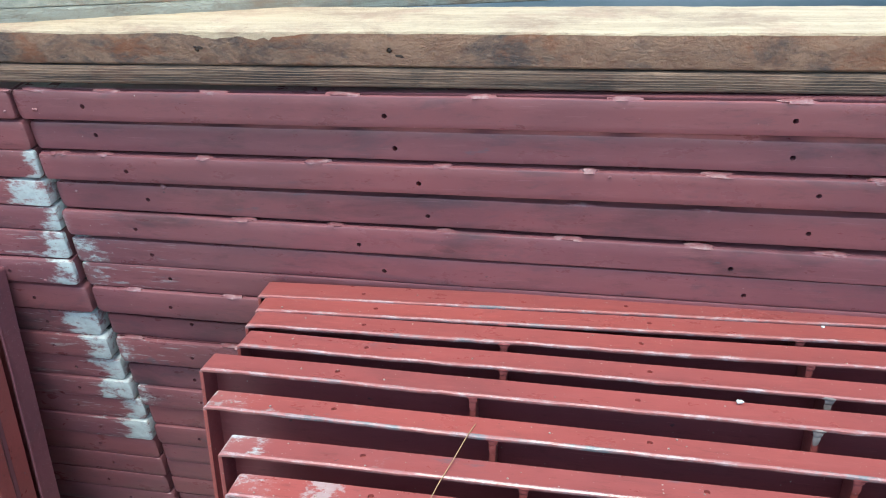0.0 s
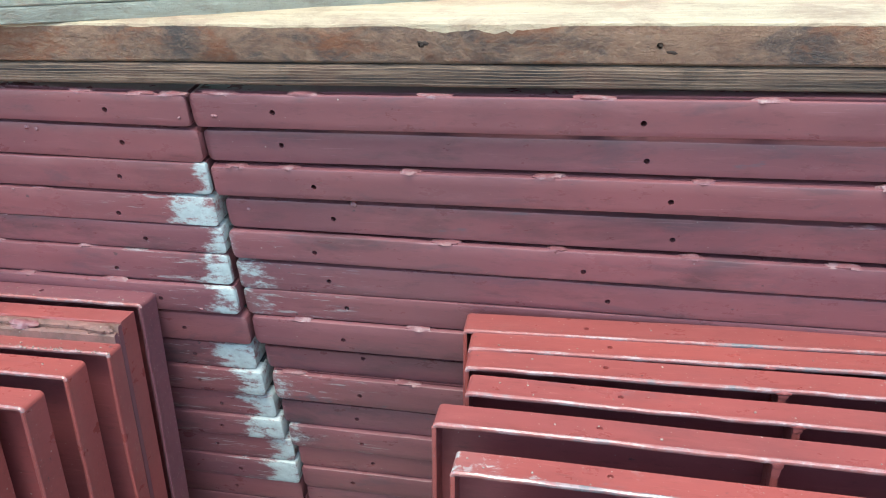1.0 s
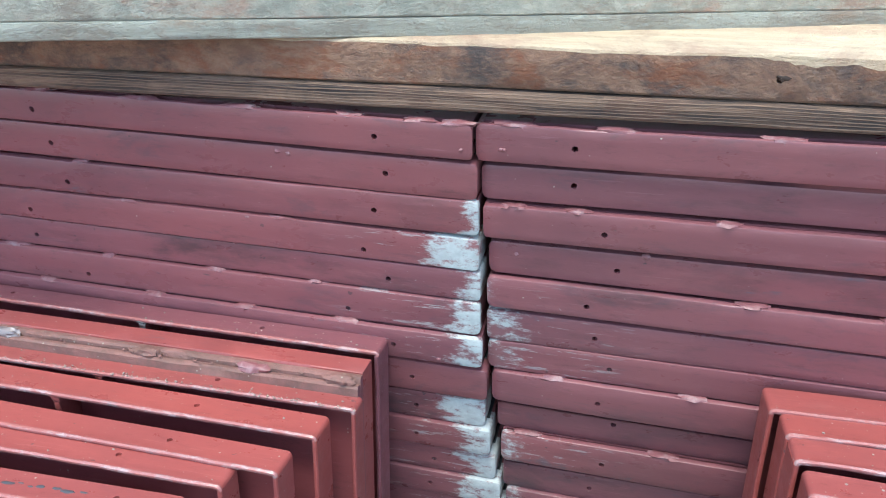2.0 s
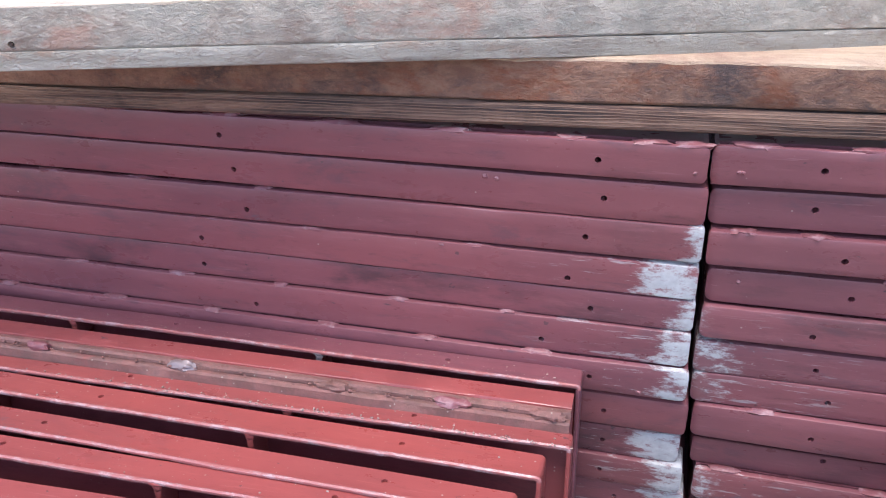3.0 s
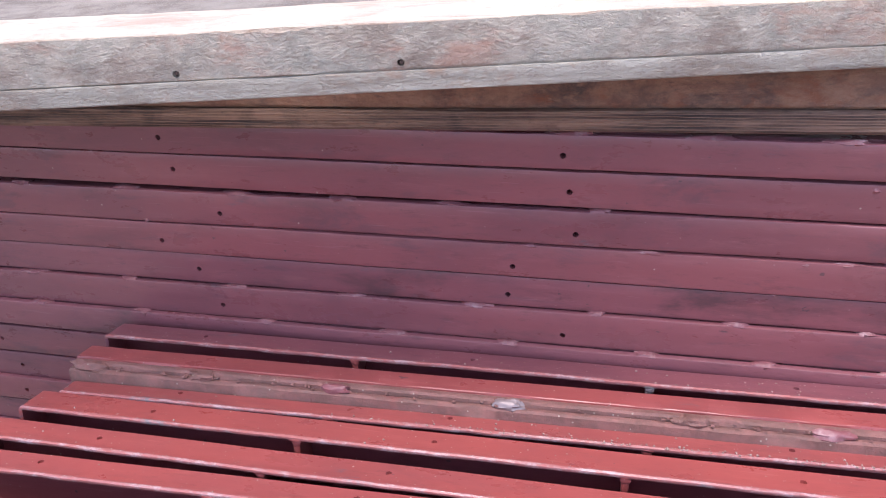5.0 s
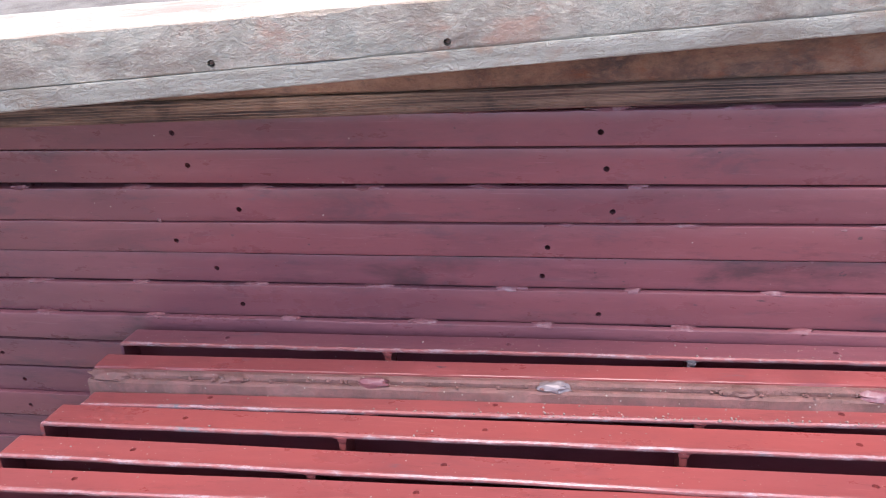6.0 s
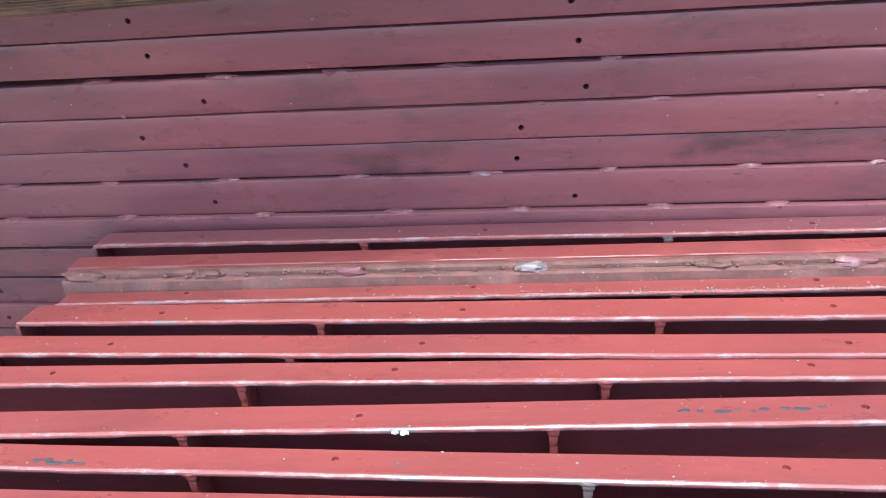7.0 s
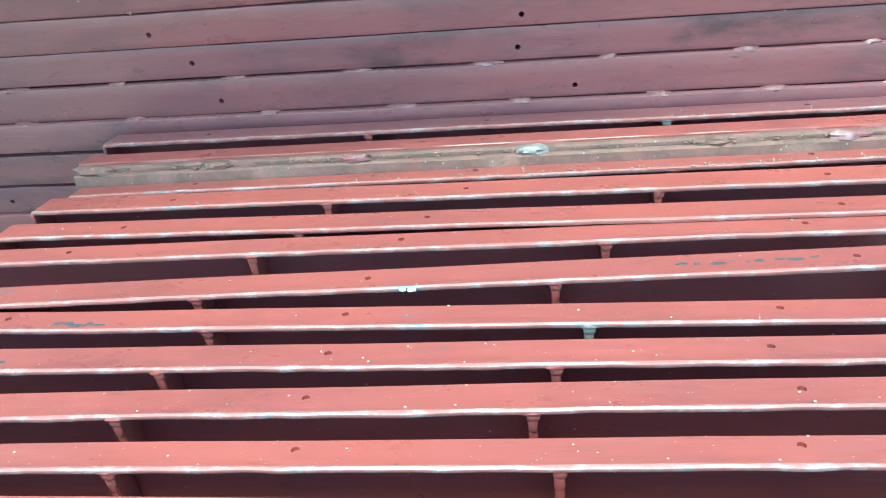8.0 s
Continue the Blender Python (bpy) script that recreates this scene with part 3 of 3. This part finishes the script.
for k, (x, ya, yb, z, depth, ribs, hs) in enumerate(FRONT_PANELS):
    text = "glossy red steel formwork panel leaning on edge, ribs outward"
    if k == 1:
        text = "thin red steel formwork panel wedged between two others"
    standing_panel(x, ya + (x + 2.4) * (yb - ya), z, math.degrees(math.atan2(yb - ya, 1.0)), depth, ribs, hs, text, FRONT, rng, paint=PAINT_DULL if k == 0 else None, bare=ribs[1:] if k in (0, 6) else (), chips=CHIPS.get(k, ()))

# Before the second stack: x, y, height of the lip, slope, depth, ribs and holes.
SECOND_PANELS = [
    (-0.626, 1.101, 0.541, 0.036, 0.055, (0.41, 0.86), (0.181, 0.62, 1.05)),
    (-0.612, 1.055, 0.547, 0.032, 0.046, (0.41, 0.86), (0.2, 0.64, 1.06)),
    (-0.609, 1.008, 0.553, 0.015, 0.047, (0.414, 0.857), (0.19, 0.62, 1.05)),
    (-0.601, 0.956, 0.556, -0.007, 0.045, (0.411, 0.857), (0.2, 0.62, 1.06)),
    (-0.632, 0.891, 0.562, -0.011, 0.044, (0.406, 0.857), (0.204, 0.63, 1.05)),
    (-0.599, 0.825, 0.554, -0.014, 0.041, (0.408, 0.857), (0.184, 0.61, 1.05)),
    (-0.545, 0.750, 0.55, -0.003, 0.04, (0.4, 0.85), (0.19, 0.62, 1.05)),
    (-0.509, 0.688, 0.55, 0.0, 0.04, (0.41, 0.86), (0.18, 0.6, 1.05)),
]
for k, (x, y, z, slope, depth, ribs, hs) in enumerate(SECOND_PANELS):
    text = "red steel formwork panel on edge, packed tightly to its neighbour" if k < 3 else "glossy red steel formwork panel on edge, worn lip tinted bright as glint"
    standing_panel(x, y, z, math.degrees(slope), depth, ribs, hs, text, "standing panels before the second stack", rng, chipped=0.05 if k > 4 else 0.0, bare=ribs[1:] if k in (3, 4) else ())


def reversed_panel(x, y, z, turn):
    """A panel with its face sheet outward, the sheet's edge caked with dirt."""
    tall = 0.75
    m = pose(x, y, z, 0, 0, turn) @ pose(0, 0, 0, -LEAN) @ pose(0, 0, -tall)
    ob = thing("formwork_panel", m, "reversed red steel panel, its sheet edge caked with brown dirt", "formwork panel", FRONT)
    xs = [LONG * k / 60 for k in range(61)]

    def strip(y0, y1, top, rough, seed, bevel=0.003):
        cols = []
        for a in xs:
            e = rough * noise.noise(Vector((a * 18, seed, 0))) + rough * 0.6 * noise.noise(Vector((a * 60, seed, 2)))
            cols.append([Vector((a, y1, 0)), Vector((a, y1, top + e * 0.4)), Vector((a, y0 + bevel, top + e)), Vector((a, y0 + e, top - bevel)), Vector((a, y0, 0))])
        return skin(bmesh.new(), cols, row_mats=[0, 1, 1, 1, 0])

    part("frame", strip(0.0225, 0.06, tall, 0.0008, 1, 0.0011), PAINT_TOP, ob, "", (PAINT_TOP,))
    part("backing_strip", strip(0.0115, 0.0222, tall - 0.0035, 0.0016, 2), PAINT_DULL, ob, "dirt-caked strip", (DIRT,))
    part("groove", strip(0.0092, 0.0114, tall - 0.015, 0.001, 3), PAINT_DULL, ob, "", (DIRT,))
    part("face_sheet", strip(0.0, 0.009, tall - 0.011, 0.002, 4), PAINT_DULL, ob, "dirt-caked sheet edge", (DIRT,))
    for k, a in enumerate((0.03, 0.224, 0.434, 0.683, 0.925, 1.096, 1.225)):
        bm = blob(bmesh.new(), (a, 0.0105, tall - 0.0085), (0.022 if k else 0.03, 0.0105, 0.0078), k * 2.3 + 1, 10, 16, 0.8)
        part("weld_bead", bm, (DIRT, DIRT, WELD, BARE, DIRT, WELD, DIRT)[k], ob, "bare grey weld lump" if k == 3 else "lumpy weld under dirt")
    rnd = random.Random(8)
    bm = bmesh.new()
    for k in range(190):
        a = rnd.choice((0.06, 0.2, 0.39, 0.41, 0.65, 0.66, 0.9, 0.95, 1.05)) + rnd.gauss(0, 0.03) if k < 110 else rnd.uniform(0.01, 1.25)
        a = min(max(a, 0.008), 1.25)
        w = 0.0007 + 0.002 * rnd.random() ** 2
        blob(bm, (a, rnd.uniform(0.001, 0.021), tall - 0.008 + 0.001 * rnd.random()), (w * 1.3, w, w * 0.8), k, 4, 6)
    tagged(part("dried_dirt", bm, DIRT, ob), "dried clods of dirt", kind="stuff")
    return ob


reversed_panel(-2.412, 1.022, 0.539, 0.85)


# ---- timbers on the stacks ----
def timber(name, at, turn, length, wide, high, mats, label, seed, rough, holes=(), step=0.03, tilt=0.0, torn=None, edge=0.004):
    """A beam along local x from 0, y from its front to its back, z from its foot. mats: sides, top."""
    ob = thing(name, pose(*at, 0, -tilt, turn), label, "timber")
    n = int(length / step)
    xs = {length * k / n for k in range(n + 1)}
    for a, _ in holes:
        xs = {v for v in xs if abs(v - a) > 0.008} | {a - 0.006, a + 0.006}
    xs = sorted(xs)
    zh = holes[0][1] if holes else high * 0.5
    r = edge
    prof = [(0, r), (0, zh - 0.005), (0, zh + 0.005), (0, high - r), (r * 0.4, high - r * 0.3), (r * 1.6, high), (wide * 0.3, high), (wide * 0.6, high), (wide - r, high), (wide, high - r), (wide, r), (wide - r, 0), (wide * 0.5, 0), (r, 0)]
    # 1 marks the top faces, whose paler material carries the light from above.
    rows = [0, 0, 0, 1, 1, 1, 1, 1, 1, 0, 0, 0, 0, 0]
    cols = []
    for x in xs:
        c = []
        for y, z in prof:
            q = Vector((x * 5, y * 25, z * 25 + seed))
            a = noise.noise_vector(q) * rough + noise.noise_vector(Vector((x * 28, y * 60, z * 60 + seed))) * rough * 0.5
            if z < 0.001:
                a.z = 0
            lip = max(0.0, noise.noise(Vector((x * 9, seed, 4))) - 0.15) * rough * 4 if (y < r * 2 and z > high - r * 1.5) else 0
            if torn and y == 0 and z > high * 0.8:
                inside = max(0.0, 1 - abs(x - torn[0]) / torn[1])
                a.z -= min(1.0, inside * 2) * torn[2] * (0.5 + 0.7 * noise.noise(Vector((x * 45, 3, seed))) + 0.5 * noise.noise(Vector((x * 150, 5, seed)))) + 0.003 * max(0, noise.noise(Vector((x * 22, 8, seed))))
            c.append(Vector((x, y + a.y + lip, z + a.z - lip * 0.6)))
        cols.append(c)
    cells = [(xs.index(a - 0.006), 1) for a, _ in holes]
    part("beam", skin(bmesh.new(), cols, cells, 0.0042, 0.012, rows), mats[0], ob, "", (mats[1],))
    for a, z in holes:
        bm = bmesh.new()
        bmesh.ops.create_cone(bm, cap_ends=True, segments=8, radius1=0.0022, radius2=0.002, depth=0.014, matrix=pose(a - 0.001, 0.004, zh, 80, 0, 20))
        part("nail", bm, RUST, ob, "bent rusty nail")
    return ob


# Dark ridged plank on the stacks, a brown timber on it, then a grey pair laid askew.
timber("ridged_plank", (-3.0, 1.141, 0.8718), 0.86, 4.2, 0.13, 0.0282, (WOOD_PLANK, WOOD_PLANK), "thin dark plank with raised grain, under a timber", 3.0, 0.0012, tilt=0.36, step=0.02, edge=0.003)
timber("brown_timber", (-3.0, 1.145, 0.9003), 0.86, 4.2, 0.128, 0.0545, (WOOD_BROWN, WOOD_SAWN_LIT), "brown-stained square timber, sawn top tinted paler for light from above", 8.0, 0.002, [(2.319, 0.026), (2.618, 0.02)], 0.007, 0.4, (2.39, 0.1, 0.011))
ang = 12.16
timber("grey_plank", (-3.0, 0.7824, 0.9795), ang, 4.0, 0.125, 0.0235, (WOOD_STRIP, WOOD_STRIP), "thin grey plank lying askew on a timber", 12.0, 0.0008, step=0.02, tilt=-0.35, edge=0.0016)
timber("grey_timber", (-3.0, 0.784, 1.0032), ang, 4.0, 0.12, 0.053, (WOOD_GREY, WOOD_SKYLIT), "weathered grey timber with flaking face, laid askew", 17.0, 0.0016, [(0.94, 0.0085), (1.19, 0.0085)], 0.008, -0.35, (1.05, 0.05, 0.006), 0.0016)
timber("reddish_board", (-3.0, 1.02, 0.977), 8.0, 1.6, 0.1, 0.03, (WOOD_SAWN_LIT, WOOD_SAWN_LIT), "pale reddish board behind the grey timber", 23.0, 0.001)


brown = next(o for o in scene.objects if o.name == "brown_timber")


def on_brown(x, z):
    """Local place on the brown timber's front from a place along the stacks."""
    return brown.matrix_world.inverted() @ Vector((x, 1.145 + (x + 3.0) * math.tan(radians(0.86)), z))


bpy.context.view_layer.update()
for k, (x, z, w) in enumerate(((-0.679, 0.945, 0.008), (-0.366, 0.936, 0.008))):
    p = on_brown(x, z)
    bm = blob(bmesh.new(), (0, 0, 0), (w, 0.001, 0.0026), k * 4.3 + 2, 7, 10)
    bm.transform(Matrix.Translation((p.x, 0.0004, p.z)) @ pose(0, 0, 0, 0, 12, 0))
    part("gouge", bm, RUST, brown, "dark torn gouge")

# ---- small things ----
def straw(points, radius, label):
    cu = bpy.data.curves.new("straw", "CURVE")
    cu.dimensions, cu.bevel_depth, cu.bevel_resolution = "3D", radius, 1
    sp = cu.splines.new("POLY")
    sp.points.add(len(points) - 1)
    for p, q in zip(sp.points, points):
        p.co = (*q, 1)
    cu.materials.append(STRAW)
    return tagged(new("straw", cu), label, "straw")


straw([(-0.216, 0.842, 0.552), (-0.224, 0.815, 0.556), (-0.237, 0.775, 0.552), (-0.25, 0.735, 0.55), (-0.258, 0.7, 0.551)], 0.0007, "dry yellow grass stalk across the red panels")

rng = random.Random(21)
bm = bmesh.new()
for k in range(640):
    if rng.random() < 0.62:
        x0, ya, yb, z = FRONT_PANELS[rng.choice([0, 0, 0, 1, 1, 1, 2, 3, 4, 5, 6, 7, 8, 9])][:4]
        x = x0 + LONG * rng.random()
        y = ya + (x + 2.4) * (yb - ya)
    else:
        x0, ya, z, slope = rng.choice(SECOND_PANELS)[:4]
        x = x0 + LONG * rng.random()
        y = ya + slope * (x - x0)
    d = 0.004 + 0.036 * rng.random() ** 1.5
    s = 0.0005 + 0.0013 * rng.random() ** 3
    blob(bm, (x, y + d * 0.978, z - d * 0.208 + s * 0.6), (s, s, s * 0.8), k, 4, 5)
for k in range(230):
    x = -2.0 + 0.85 * rng.random() ** 0.6
    y = 0.980 + (x + 2.4) * 0.021 + rng.uniform(-0.002, 0.006)
    s = 0.0005 + 0.0011 * rng.random() ** 2
    blob(bm, (x, y, 0.519 + s * 0.5), (s, s, s * 0.8), k, 4, 5)
tagged(part("mortar_crumbs", bm, GRIT, None), "pale crumbs of mortar scattered on the panels' edges", "debris", kind="stuff")

for x, y, z, size, seed in ((0.133, 0.921, 0.5592, 0.0046, 3), (-1.857, 0.752, 0.5262, 0.0048, 5), (-1.868, 0.7525, 0.526, 0.0036, 7), (0.29, 1.125, 0.5405, 0.0028, 9)):
    crumb = tagged(part("lime_crumb", blob(bmesh.new(), (0, 0, 0), (size, size * 0.7, size * 0.55), seed, 6, 8), CHALK, None), "white crumb of lime on a red panel's edge", "crumb")
    crumb.location = (x, y, z)
